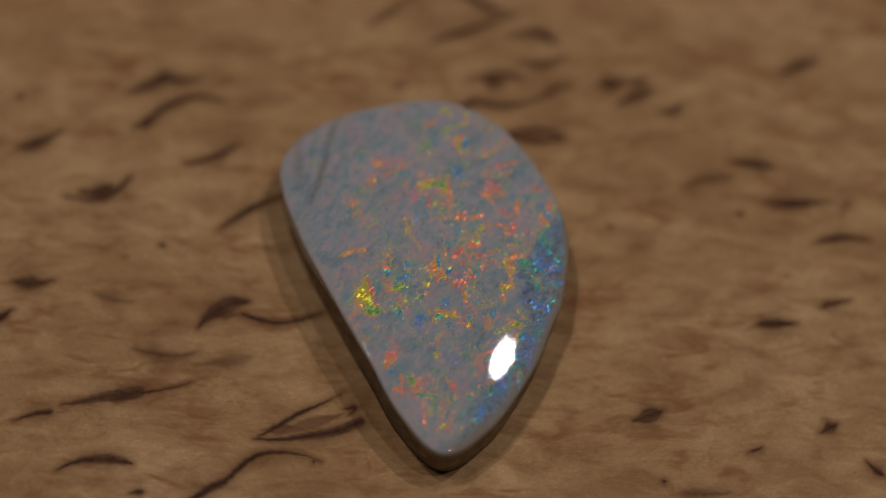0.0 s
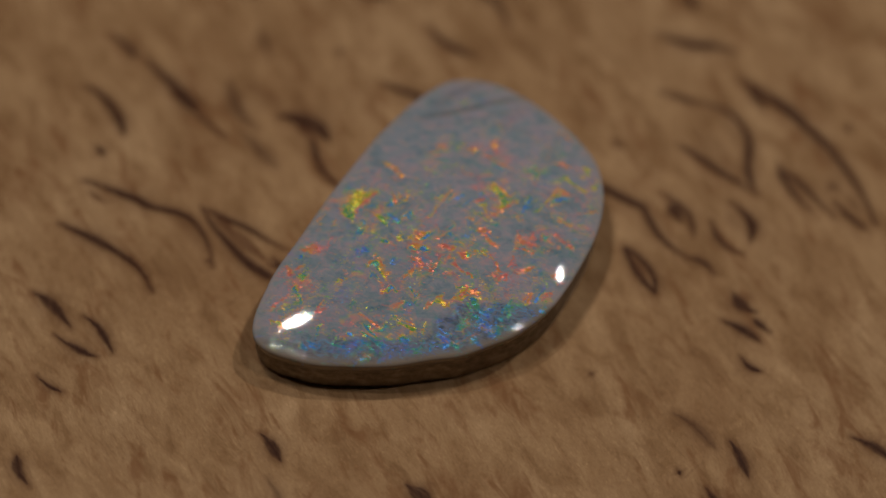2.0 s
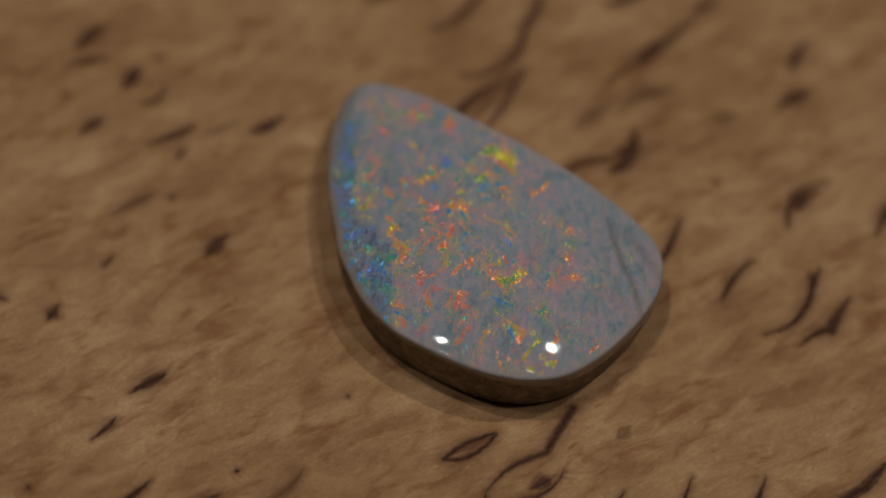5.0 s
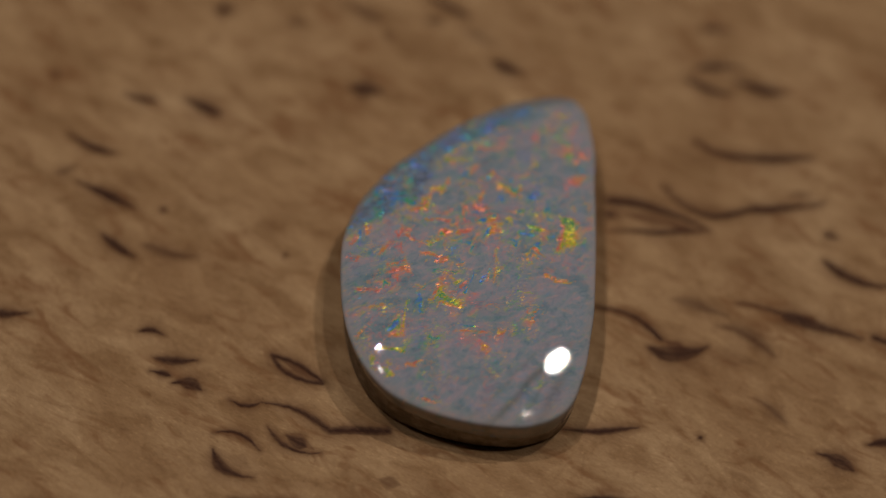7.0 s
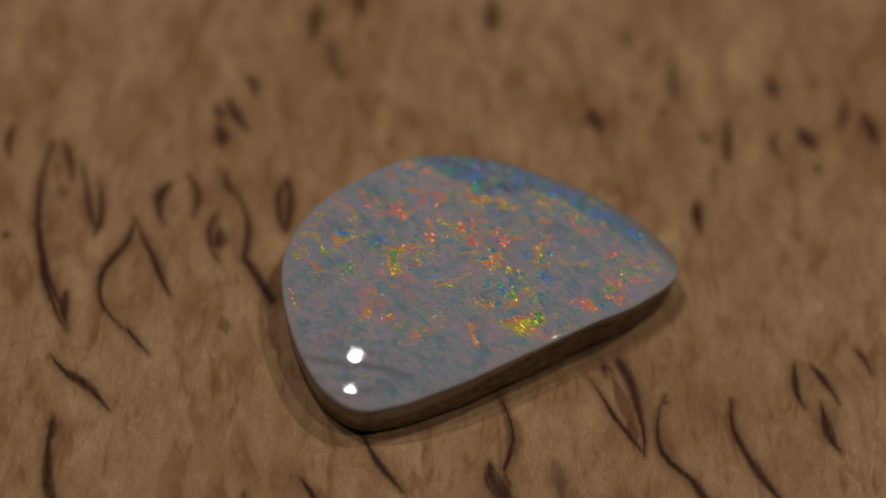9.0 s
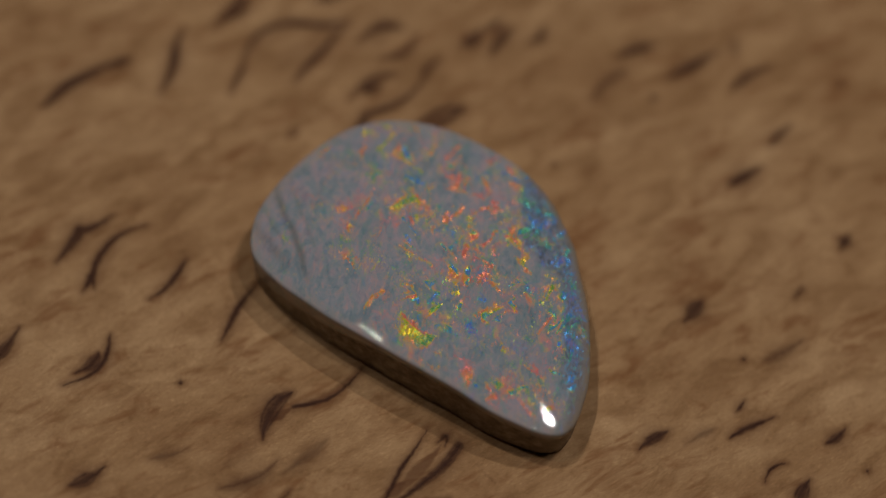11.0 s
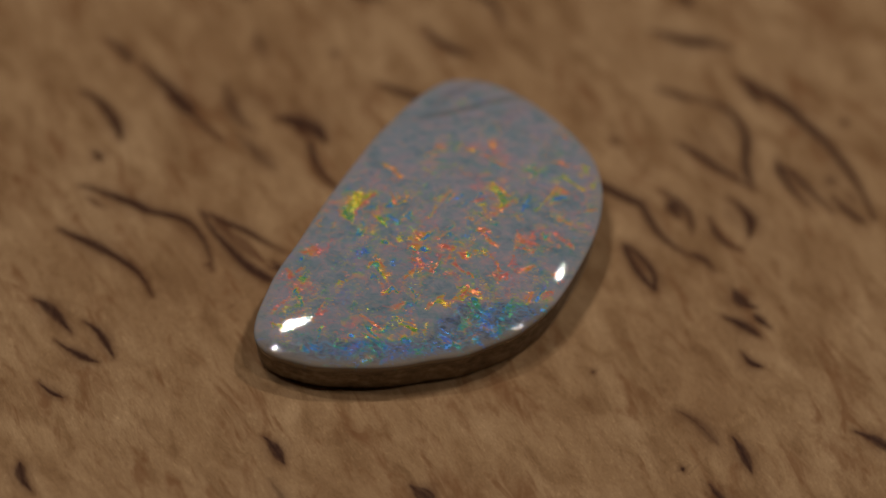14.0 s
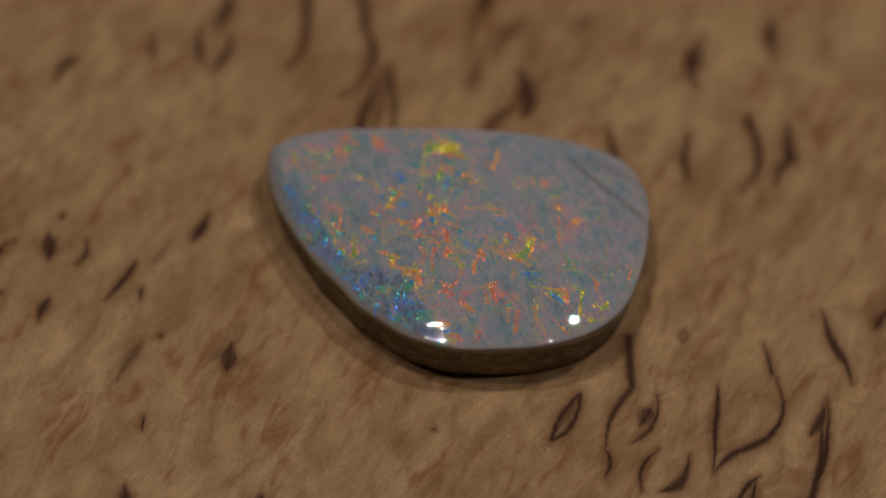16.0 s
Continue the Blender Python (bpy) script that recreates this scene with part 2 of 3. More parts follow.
def grain_eye(x, y, angle, length, bend, width, joined="free", tone=1.0):
    """One dark bark streak of the curly figure: start, heading, length, bend and width in mm.
    It tapers to its ends, but for those at which it is joined to another."""
    a = radians(angle)
    ux, uy = math.cos(a), math.sin(a)
    pts = [(x + ux * length * u - uy * 4 * bend * u * (1 - u), y + uy * length * u + ux * 4 * bend * u * (1 - u)) for u in np.linspace(0, 1, 9)]
    xs, ys = [p[0] for p in pts], [p[1] for p in pts]
    reach = 1.2
    i = slice(*np.searchsorted(lines, (min(xs) - reach, max(xs) + reach)))
    j = slice(*np.searchsorted(lines, (min(ys) - reach, max(ys) + reach)))
    px, py = WX[i, j], WY[i, j]
    best, at = np.full(px.shape, 9.0), np.zeros(px.shape)
    for k in range(8):
        ax, ay, bx, by = xs[k], ys[k], xs[k + 1], ys[k + 1]
        u = np.clip(((px - ax) * (bx - ax) + (py - ay) * (by - ay)) / max(1e-9, (bx - ax) ** 2 + (by - ay) ** 2), 0, 1)
        d = np.hypot(px - ax - u * (bx - ax), py - ay - u * (by - ay))
        near = d < best
        best[near], at[near] = d[near], ((k + u) / 8)[near]
    u = np.clip(at, 0, 1)
    skew = u ** rng.choice((0.7, 0.8, 1.25, 1.45))
    shape = np.sin(np.pi * {"free": skew, "start": 0.45 + 0.55 * u, "end": 0.55 * u, "both": 0.35 + 0.3 * u}[joined]) ** 1.1
    w = width * (0.16 + 0.90 * np.clip(shape, 0, 1))
    ring = np.exp(-((best / w - 0.85) / (0.16 + 0.045 / w)) ** 2)
    solid = np.clip(1.18 - 0.78 * best / w, 0, 1)
    hollow = np.clip((w - 0.13) / 0.15, 0, 1)
    core = (solid * (1 - hollow) + np.maximum(0.80 * ring, 0.85 * solid) * hollow) * (0.85 + 0.15 * np.clip(shape, 0, 1)) * tone
    figure[i, j] = np.maximum(figure[i, j], core)
    halo[i, j] = np.maximum(halo[i, j], (0.30 + 0.32 * tone) * np.exp(-(best / (w * 1.9 + 0.18)) ** 2))
    dent[i, j] = np.maximum(dent[i, j], core)
    if abs(bend) > 0.12:
        # brown wood fills the hollow side of a bent streak
        along = ((px - x) * ux + (py - y) * uy) / length
        off = (py - y) * ux - (px - x) * uy
        rise = 4 * bend * along * (1 - along)
        part_in = np.where((along > 0) & (along < 1), off / np.where(np.abs(rise) < 0.02, 9.0, rise), -1)
        fill = np.clip(part_in * 2.5, 0, 1) * (part_in < 1.0) * (0.3 + 0.4 * np.clip(part_in, 0, 1)) * (1.25 if abs(bend) < 0.6 else 0.6)
        halo[i, j] = np.maximum(halo[i, j], fill)


grain_eye(2.07, 9.13, 5, 3.06, -0.20, 0.12, "both")
grain_eye(2.04, 9.18, 4, 3.09, 0.50, 0.12, "both")
grain_eye(-2.36, 9.43, 36, 3.01, -0.04, 0.19, "both")
grain_eye(0.09, 11.19, 11, 3.96, -0.33, 0.16, "start")
grain_eye(3.98, 11.96, 31, 1.61, 0.32, 0.10)
grain_eye(-0.24, 12.48, 7, 3.11, 0.58, 0.11)
grain_eye(0.58, 12.65, 5, 1.14, 0.06, 0.26)
grain_eye(2.35, 14.21, 13, 2.61, -0.43, 0.09)
grain_eye(1.79, 15.65, -3, 2.60, 0.57, 0.22)
grain_eye(-2.57, 14.85, 28, 4.95, 0.00, 0.15)
grain_eye(-4.77, 17.04, 7, 4.89, 1.29, 0.16, "end")
grain_eye(0.09, 17.61, -10, 1.84, -0.08, 0.17, "start")
grain_eye(-5.21, 19.89, 23, 5.49, 0.33, 0.15)
grain_eye(-4.83, 19.94, 10, 2.01, 0.16, 0.21)
grain_eye(-9.61, 17.08, 51, 2.99, -0.16, 0.22, "end")
grain_eye(-7.74, 19.41, 48, 1.54, 0.05, 0.12, "start")
grain_eye(0.64, 19.32, -18, 1.34, 0.03, 0.14)
grain_eye(15.98, -8.58, 32, 0.88, -0.01, 0.07)
grain_eye(19.67, -6.99, 33, 1.01, 0.01, 0.25)
grain_eye(-4.83, 16.77, -137, 1.86, 0.03, 0.09, "start")
grain_eye(-9.32, 4.26, -143, 4.28, -0.16, 0.17)
grain_eye(-6.66, -2.81, -172, 4.28, 0.53, 0.12, "end")
grain_eye(-10.60, -2.60, -143, 3.10, -0.48, 0.37)
grain_eye(-5.22, -7.51, -144, 5.16, -0.12, 0.12)
grain_eye(-4.09, -8.98, -164, 5.54, 0.38, 0.21, "start")
grain_eye(-5.86, -11.49, -161, 5.06, -1.14, 0.14, "end")
grain_eye(-10.66, -13.10, -138, 3.90, -0.11, 0.19, "start")
grain_eye(-5.72, -14.91, -161, 3.81, -0.39, 0.16, "end")
grain_eye(-9.32, -16.17, -143, 2.85, -0.08, 0.21, "start")
grain_eye(-5.45, -19.63, -160, 2.91, -0.18, 0.25)
grain_eye(-14.59, -14.10, -169, 0.75, 0.00, 0.15)
grain_eye(20.97, 7.28, -113, 1.11, -0.07, 0.15, "free", 0.35)
grain_eye(19.81, 6.97, -172, 3.53, -0.03, 0.21)
grain_eye(16.73, 8.85, 179, 2.27, -0.08, 0.21)
grain_eye(11.54, 12.37, -152, 1.37, 0.21, 0.14)
grain_eye(10.00, 13.08, -149, 2.29, -0.14, 0.21)
grain_eye(9.69, 13.86, -161, 1.18, 0.08, 0.15)
grain_eye(8.28, 13.73, -159, 1.56, 0.19, 0.28)
grain_eye(19.01, 16.17, -149, 2.55, -0.11, 0.21)
grain_eye(-16.79, -3.32, 171, 2.02, 0.12, 0.15, "free", 0.35)
grain_eye(-21.00, -2.51, -175, 2.12, 0.14, 0.31)
grain_eye(-12.43, 6.97, -152, 3.09, 0.25, 0.15)
grain_eye(-17.82, 4.43, -153, 3.82, 0.77, 0.14)
grain_eye(-18.82, 3.67, -160, 1.67, 0.21, 0.28)
grain_eye(14.58, 8.06, -159, 2.95, -0.17, 0.22, "free", 0.35)
grain_eye(-12.89, -5.84, -177, 3.42, 0.39, 0.31, "free", 0.35)
grain_eye(-24.77, -5.79, 36, 2.34, -0.14, 0.21)
grain_eye(-4.78, -8.71, 122, 0.43, -0.57, 0.15)
grain_eye(-19.50, -9.65, 17, 3.96, 0.00, 0.28, "end")
grain_eye(-15.74, -8.56, 20, 2.87, -0.16, 0.07, "start")
grain_eye(4.27, -13.01, 10, 1.88, 0.06, 0.25)
grain_eye(9.90, -7.37, 24, 1.68, -0.01, 0.34)
grain_eye(8.85, -14.44, 2, 2.86, 0.14, 0.15)
grain_eye(9.90, -13.17, 28, 0.78, -0.01, 0.10)
grain_eye(-12.97, -6.66, 17, 2.91, -0.06, 0.25, "free", 0.35)
grain_eye(6.64, -13.74, 3, 1.80, 0.06, 0.15, "free", 0.35)
grain_eye(12.63, -11.17, 6, 2.50, -0.15, 0.25, "free", 0.35)
grain_eye(10.94, -22.50, 21, 2.00, -0.01, 0.25)
grain_eye(10.14, -19.18, 36, 1.65, 0.02, 0.31)
grain_eye(9.29, -17.35, 15, 1.65, 0.31, 0.09)
grain_eye(13.47, -20.73, 172, 2.01, 0.16, 0.09)
grain_eye(12.32, -20.77, 26, 0.48, -0.00, 0.19)
grain_eye(13.25, -16.78, 16, 1.42, -0.14, 0.21)
grain_eye(-4.01, 20.31, 11, 10.37, 1.02, 0.17)
grain_eye(4.86, 20.42, -164, 4.12, -0.05, 0.12)
grain_eye(3.94, 19.49, -176, 3.05, 0.32, 0.11)
grain_eye(6.24, 21.71, -161, 2.43, 0.16, 0.11)
grain_eye(3.48, 21.46, -165, 0.65, 0.02, 0.28, "free", 0.35)
grain_eye(-19.99, -10.16, -160, 1.89, -0.13, 0.15, "start")
grain_eye(-15.35, -12.63, -169, 3.91, -0.48, 0.21)
grain_eye(-5.83, -18.77, 12, 2.68, 0.26, 0.17)
grain_eye(19.20, 4.40, 9, 2.86, 0.21, 0.14)
grain_eye(16.10, -0.89, 6, 2.22, -0.06, 0.25)
grain_eye(19.45, 0.36, 23, 1.77, 0.03, 0.15)
grain_eye(-3.53, -22.26, 32, 1.63, -0.15, 0.10)
grain_eye(0.31, -24.82, -3, 1.87, -0.21, 0.21)
grain_eye(-5.4, -20.5, 36, 2.6, -0.2, 0.18)
grain_eye(8.7, -19.3, 5, 0.4, 0, 0.10)
grain_eye(8.2, -24.5, 28, 0.7, -0, 0.13)
grain_eye(22.1, -8.4, -35, 1.2, -0.1, 0.19)
grain_eye(-17.1, 8.4, -138, 1.5, 0.1, 0.19)
grain_eye(-22, 6.8, -149, 2.6, 0.2, 0.26)
grain_eye(7, 24.5, -179, 1.9, -0.1, 0.14)
grain_eye(-10.2, 19.9, -175, 1.4, -0, 0.19)
grain_eye(-18.8, 9.6, 35, 2.3, -0.1, 0.26, "end")
grain_eye(-17, 10.9, 4, 2.1, -0.2, 0.19, "start")
grain_eye(-17.6, 7.3, 31, 4.7, 1, 0.17)
grain_eye(-15.8, 18.9, 11, 5.3, 0.4, 0.24)

def brown_heart(x, y, angle, long, wide, amount):
    """Brown wood inside an eye of the figure: half length and half width in mm."""
    a = radians(angle)
    u = ((WX - x) * math.cos(a) + (WY - y) * math.sin(a)) / long
    v = ((WY - y) * math.cos(a) - (WX - x) * math.sin(a)) / wide
    body = np.clip(1.25 - (u * u + np.abs(v) / np.clip(1 - 0.75 * np.abs(u), 0.15, 1)), 0, 1)
    halo[:] = np.maximum(halo, amount * np.clip(body * 1.6, 0, 1))


brown_heart(-6.7, -9.4, 25, 2.50, 0.45, 0.75)
brown_heart(4.5, 21.8, -171, 0.97, 0.39, 0.45)
brown_heart(2.5, 19.6, -168, 1.44, 0.39, 0.50)
brown_heart(1.2, 12.5, -167, 0.72, 0.33, 0.70)
brown_heart(2.8, 15.4, -176, 0.82, 0.55, 0.30)
brown_heart(-1.5, 16.4, -167, 2.35, 0.91, 0.25)
brown_heart(3.3, 9.3, -178, 1.46, 0.30, 0.85)
brown_heart(0.9, 12.6, -174, 1.15, 0.33, 0.60)
brown_heart(-4.0, 20.2, -158, 1.00, 0.33, 0.85)
brown_heart(1.4, 19.3, -175, 0.97, 0.39, 0.70)
brown_heart(-4.1, 11.8, -165, 0.68, 0.39, 0.60)
brown_heart(-11.8, -3.5, -174, 1.15, 0.33, 0.95)
brown_heart(-8.2, -9.8, -168, 1.09, 0.45, 0.90)
brown_heart(-16.8, -9.1, -172, 1.05, 0.27, 0.90)
brown_heart(-12.3, -15.4, -149, 0.89, 0.24, 0.70)
brown_heart(-14.3, -4.6, -159, 1.77, 0.76, 0.25)
# small dark pores
for _ in range(14):
    px_, py_ = rng.uniform(-FINE + 1, FINE - 1, 2)
    grain_eye(px_, py_, rng.uniform(-30, 30), rng.uniform(0.10, 0.3), 0.0, rng.uniform(0.08, 0.15))


def wooden_board():
    """The slab: the sheet, four sides and a flat underside that lies on the table."""
    n = len(lines)
    top = np.stack([GX, GY, LEAN_X * GX + LEAN_Y * GY - 0.03 * dent], -1).reshape(-1, 3) / 1000
    index = np.arange(n * n).reshape(n, n)
    quads = np.stack([index[:-1, :-1], index[1:, :-1], index[1:, 1:], index[:-1, 1:]], -1).reshape(-1, 4)
    ring = np.concatenate([index[:-1, 0], index[-1, :-1], index[:0:-1, -1], index[0, :0:-1]])
    low = top[ring].copy()
    low[:, 2] = -BOARD
    base = n * n + np.arange(len(ring))
    after = np.roll(np.arange(len(ring)), -1)
    sides = np.stack([ring, base, base[after], ring[after]], -1)
    verts = np.concatenate([top, low])
    faces = quads.tolist() + sides.tolist() + [base[::-1].tolist()]
    ob = mesh_object("wooden_board", verts.tolist(), faces, BIRCH)
    for name, field in (("figure", figure), ("halo", halo)):
        values = np.zeros(len(verts), np.float32)
        values[:n * n] = field.reshape(-1)
        ob.data.attributes.new(name, "FLOAT", "POINT").data.foreach_set("value", values)
    ob.data.polygons.foreach_set("use_smooth", [True] * len(quads) + [False] * (len(sides) + 1))
    return tagged(ob, "pale brown curly birch board with dark bark streaks, turning slowly", "wooden board")


board = wooden_board()

# ---- the opal ----
CX, CY = -1.0, 0.5           # mm, middle of the stone on the board
RADII = (6.81, 6.69, 6.63, 6.61, 6.77, 7.14, 7.63, 8.14, 8.54, 8.69, 8.9, 9.25, 9.63, 9.55, 8.54, 7.58, 7.01, 6.67, 6.62, 6.86, 7.42, 8.46, 10.35, 12.18, 11.12, 9.62, 8.52, 7.67, 7.29, 6.92)


def outline(phi):
    """Radius in mm at the angle phi: a closed smooth curve through evenly spaced radii."""
    r = np.array(RADII)
    n = len(r)
    u = (np.asarray(phi) / (2 * np.pi) * n) % n
    k = u.astype(int)
    f = u - k
    a, b, c, d = r[(k - 1) % n], r[k % n], r[(k + 1) % n], r[(k + 2) % n]
    return b + 0.5 * f * (c - a + f * (2 * a - 5 * b + 4 * c - d + f * (3 * (b - c) + d - a)))


def polar_mesh(name, rings, around, mat, parent, cap):
    """Rings of (scale of the outline, inset in mm, height in mm), from the inside out or the top down."""
    phi = np.linspace(0, 2 * np.pi, around, endpoint=False)
    R = outline(phi)
    rows = []
    for scale, inset, z in rings:
        r = np.maximum(R * scale - inset, 0)
        rows.append(np.stack([CX + r * np.cos(phi), CY + r * np.sin(phi), np.zeros(around) + z], -1))
    verts = np.concatenate(rows) / 1000
    index = np.arange(len(rings) * around).reshape(len(rings), around)
    nxt = np.roll(index, -1, 1)
    quads = np.stack([index[:-1], index[1:], nxt[1:], nxt[:-1]], -1).reshape(-1, 4).tolist()
    if cap == "first":
        quads.append(index[0].tolist())
    else:
        quads.append(index[-1][::-1].tolist())
    ob = mesh_object(name, verts.tolist(), quads, mat, True)
    ob.parent = parent
    return ob


opal = tagged(new("opal_cabochon"), "polished grey-blue opal with orange and green flashes on birch board", "gemstone")

AROUND = 640


def round_the_stone(x, y, terms):
    """A length in mm that changes smoothly with the angle round the middle."""
    phi, rr = np.arctan2(y - CY, x - CX), (x - CX) ** 2 + (y - CY) ** 2
    waves = [np.cos(phi), np.sin(phi), np.cos(2 * phi), np.sin(2 * phi)]
    return np.exp(terms[0] + rr / (rr + 5) * sum(c * w for c, w in zip(terms[1:], waves)))


BROAD_DROP, BROAD_WIDTH = (-2.169, -0.032, 1.293, -0.423, -0.471), (1.810, -0.239, 0.033, -0.041, -0.491)
TIGHT_DROP, TIGHT_WIDTH = (-3.840, -0.105, -0.043, 0.469, 0.346), (-0.263, 0.110, 0.254, 0.176, 0.231)
PEAK = 4.10


def depth_inside(x, y):
    """How far in mm each point lies inside the outline."""
    phi = np.linspace(0, 2 * np.pi, 721)
    r = outline(phi)
    px, py = CX + r * np.cos(phi), CY + r * np.sin(phi)
    best = np.full(x.shape, 99.0)
    for k in range(720):
        ex, ey = px[k + 1] - px[k], py[k + 1] - py[k]
        u = np.clip(((x - px[k]) * ex + (y - py[k]) * ey) / (ex * ex + ey * ey), 0, 1)
        best = np.minimum(best, (x - px[k] - u * ex) ** 2 + (y - py[k] - u * ey) ** 2)
    exact = np.sqrt(best)
    # further in, a mean over the whole outline rounds off the ridges of the distance
    ex, ey = np.diff(px), np.diff(py)
    total = np.zeros(x.shape)
    for k in range(720):
        total += math.hypot(ex[k], ey[k]) * ((x - px[k] - ex[k] / 2) ** 2 + (y - py[k] - ey[k] / 2) ** 2 + 1e-4) ** -3.5
    even = (total * math.gamma(3.5) / (math.sqrt(math.pi) * math.gamma(3))) ** (-1 / 6)
    u = np.clip((exact - 0.3) / 0.5, 0, 1)
    return exact + (even - exact) * u * u * (3 - 2 * u)


def crown(x, y):
    """Height in mm of the polished face: a shallow dome, a broad shoulder, a tight one and a lip at the rim."""
    inside = depth_inside(x, y)
    z = PEAK - 0.0141 * (x + 1.59) ** 2 - 0.0060 * (y - 2.91) ** 2 + 0.0031 * (x + 1.59) * (y - 2.91)
    for drop, width, power in ((BROAD_DROP, BROAD_WIDTH, 2.5), (TIGHT_DROP, TIGHT_WIDTH, 2.2)):
        z = z - round_the_stone(x, y, drop) * np.clip(1 - inside / round_the_stone(x, y, width), 0, 1) ** power
    return z - 0.05 * np.clip(1 - inside / 0.12, 0, 1) ** 2


def rim_height(around):
    phi = np.linspace(0, 2 * np.pi, around, endpoint=False)
    r = outline(phi)
    return crown(CX + r * np.cos(phi), CY + r * np.sin(phi))


def skirt(around):
    """How far in mm the opal reaches down the side: furthest round the blunt end."""
    phi = np.linspace(0, 2 * np.pi, around, endpoint=False)
    return 0.66 + 0.85 * np.clip(np.cos(phi - radians(150)), 0, 1) ** 1.5


s = np.sin(np.linspace(0.004, 0.86, 170) * np.pi / 2) / math.sin(0.86 * math.pi / 2)
rim = rim_height(AROUND)
for _ in range(2):
    rim = sum(np.roll(rim, k) for k in range(-5, 6)) / 11
face = polar_mesh("opal_face", [(k, 0.0, 0.0) for k in s] + [(1.0, inset, rim - part * skirt(AROUND)) for inset, part in ((-0.03, 0.12), (-0.02, 0.35), (0.02, 0.65), (0.08, 1.0))], AROUND, OPAL, opal, "first")
face["label"] = "glossy domed opal layer"
co = np.empty(len(face.data.vertices) * 3, np.float32)
face.data.vertices.foreach_get("co", co)
co = co.reshape(-1, 3)
FX, FY = co[:, 0] * 1000, co[:, 1] * 1000
top = len(s) * AROUND
height = crown(FX[:top], FY[:top]).reshape(len(s), AROUND)
for _ in range(2):
    height = sum(np.roll(height, k, 1) for k in range(-5, 6)) / 11
co[:top, 2] = height.reshape(-1) / 1000
face.data.vertices.foreach_set("co", co.reshape(-1))
face.data.update()

low = rim_height(360) - skirt(360)
back_rings = [(1.0, inset, low * part) for inset, part in ((0.08, 1.0), (0.10, 0.85), (0.12, 0.62), (0.15, 0.38), (0.19, 0.18), (0.24, 0.06), (0.32, 0.0))]
back = polar_mesh("ironstone_backing", back_rings, 360, STONE, opal, "last")
back["label"] = "matt grey-brown ironstone backing"

rim_scale = np.concatenate([np.repeat(s, AROUND), np.full(4 * AROUND, 1.0)])

# where the colours lie in the face
play, hue = np.full(FX.shape, 0.15), np.full(FX.shape, 0.24)
blue, stripe, pale = np.zeros(FX.shape), np.zeros(FX.shape), np.zeros(FX.shape)
for k, (fx, fy, ph) in enumerate(((0.9, 0.5, 0.3), (1.7, -1.1, 2.0), (-0.7, 1.6, 4.0), (2.6, 2.2, 1.0))):
    hue += 0.15 * np.sin(1.4 * (fx * FX + fy * FY) + ph)
    play += 0.05 * np.sin(fy * FX - fx * FY + 2 * ph)


BX, BY = FX.copy(), FY.copy()
for f, amp in ((1.1, 0.35), (2.9, 0.22), (6.7, 0.13), (13.0, 0.07)):
    BX, BY = BX + amp * np.sin(f * BY + 1.3 * f + 0.6 * f * BX), BY + amp * np.sin(f * BX * 1.1 + 2.7 * f - 0.5 * f * BY)


def blot(x, y, long, wide, angle):
    """An uneven blot whose edges wander."""
    k = np.argmin((FX - x) ** 2 + (FY - y) ** 2)
    a = radians(angle)
    u = (BX - BX[k]) * math.cos(a) + (BY - BY[k]) * math.sin(a)
    v = (BY - BY[k]) * math.cos(a) - (BX - BX[k]) * math.sin(a)
    return np.exp(-((u / long) ** 2 + (v / wide) ** 2))


def patch(x, y, long, wide, angle, tone, amount):
    """A patch of coloured flakes; tone from 0 red by orange, yellow, green to 1 blue."""
    global play, hue
    b = blot(x, y, long, wide, angle)
    play = play + b * amount * 1.05
    hue = hue * (1 - np.clip(b * 1.6, 0, 1)) + tone * np.clip(b * 1.6, 0, 1)


patch(-4.31, -3.75, 0.62, 0.42, 50, 0.39, 1.10)
patch(-3.70, -4.30, 0.40, 0.22, 60, 0.44, 0.90)
patch(-4.92, -5.25, 0.30, 0.20, 60, 0.18, 0.90)
patch(-4.40, -6.00, 0.25, 0.18, 30, 0.20, 0.70)
patch(-2.66, -6.17, 0.40, 0.30, 60, 0.04, 0.50)
patch(-1.64, -4.66, 0.35, 0.25, 60, 0.80, 0.80)
patch(-0.55, -2.29, 0.30, 0.15, 60, 0.80, 0.70)
patch(1.00, 0.00, 0.20, 0.12, 70, 0.80, 0.90)
patch(0.88, 1.57, 0.40, 0.20, 75, 0.16, 0.80)
patch(-0.75, 3.24, 0.40, 0.30, 60, 0.10, 0.60)
patch(-5.62, 1.43, 0.45, 0.20, 70, 0.17, 0.70)
patch(-4.57, 4.28, 0.20, 0.15, 60, 0.24, 0.80)
patch(-1.93, 3.10, 0.45, 0.25, 70, 0.42, 0.45)
patch(0.96, -4.49, 0.50, 0.20, 60, 0.10, 0.60)
patch(2.12, -4.31, 0.40, 0.20, 70, 0.13, 0.50)
patch(4.53, 0.72, 0.30, 0.15, 80, 0.78, 0.90)
patch(4.80, -2.86, 0.40, 0.15, 75, 0.76, 0.90)
patch(4.14, 4.09, 0.30, 0.20, 60, 0.06, 0.60)
patch(4.77, 2.83, 0.15, 0.12, 0, 0.42, 0.80)
patch(-0.33, 8.30, 0.25, 0.20, 40, 0.38, 1.00)
patch(2.43, -1.02, 0.15, 0.10, 0, 0.62, 0.90)
patch(-2.75, 0.78, 0.30, 0.25, 0, 0.15, 0.45)
patch(-3.43, -1.28, 0.25, 0.12, -40, 0.26, 0.70)
patch(-3.00, -7.12, 0.30, 0.15, 60, 0.18, 0.80)
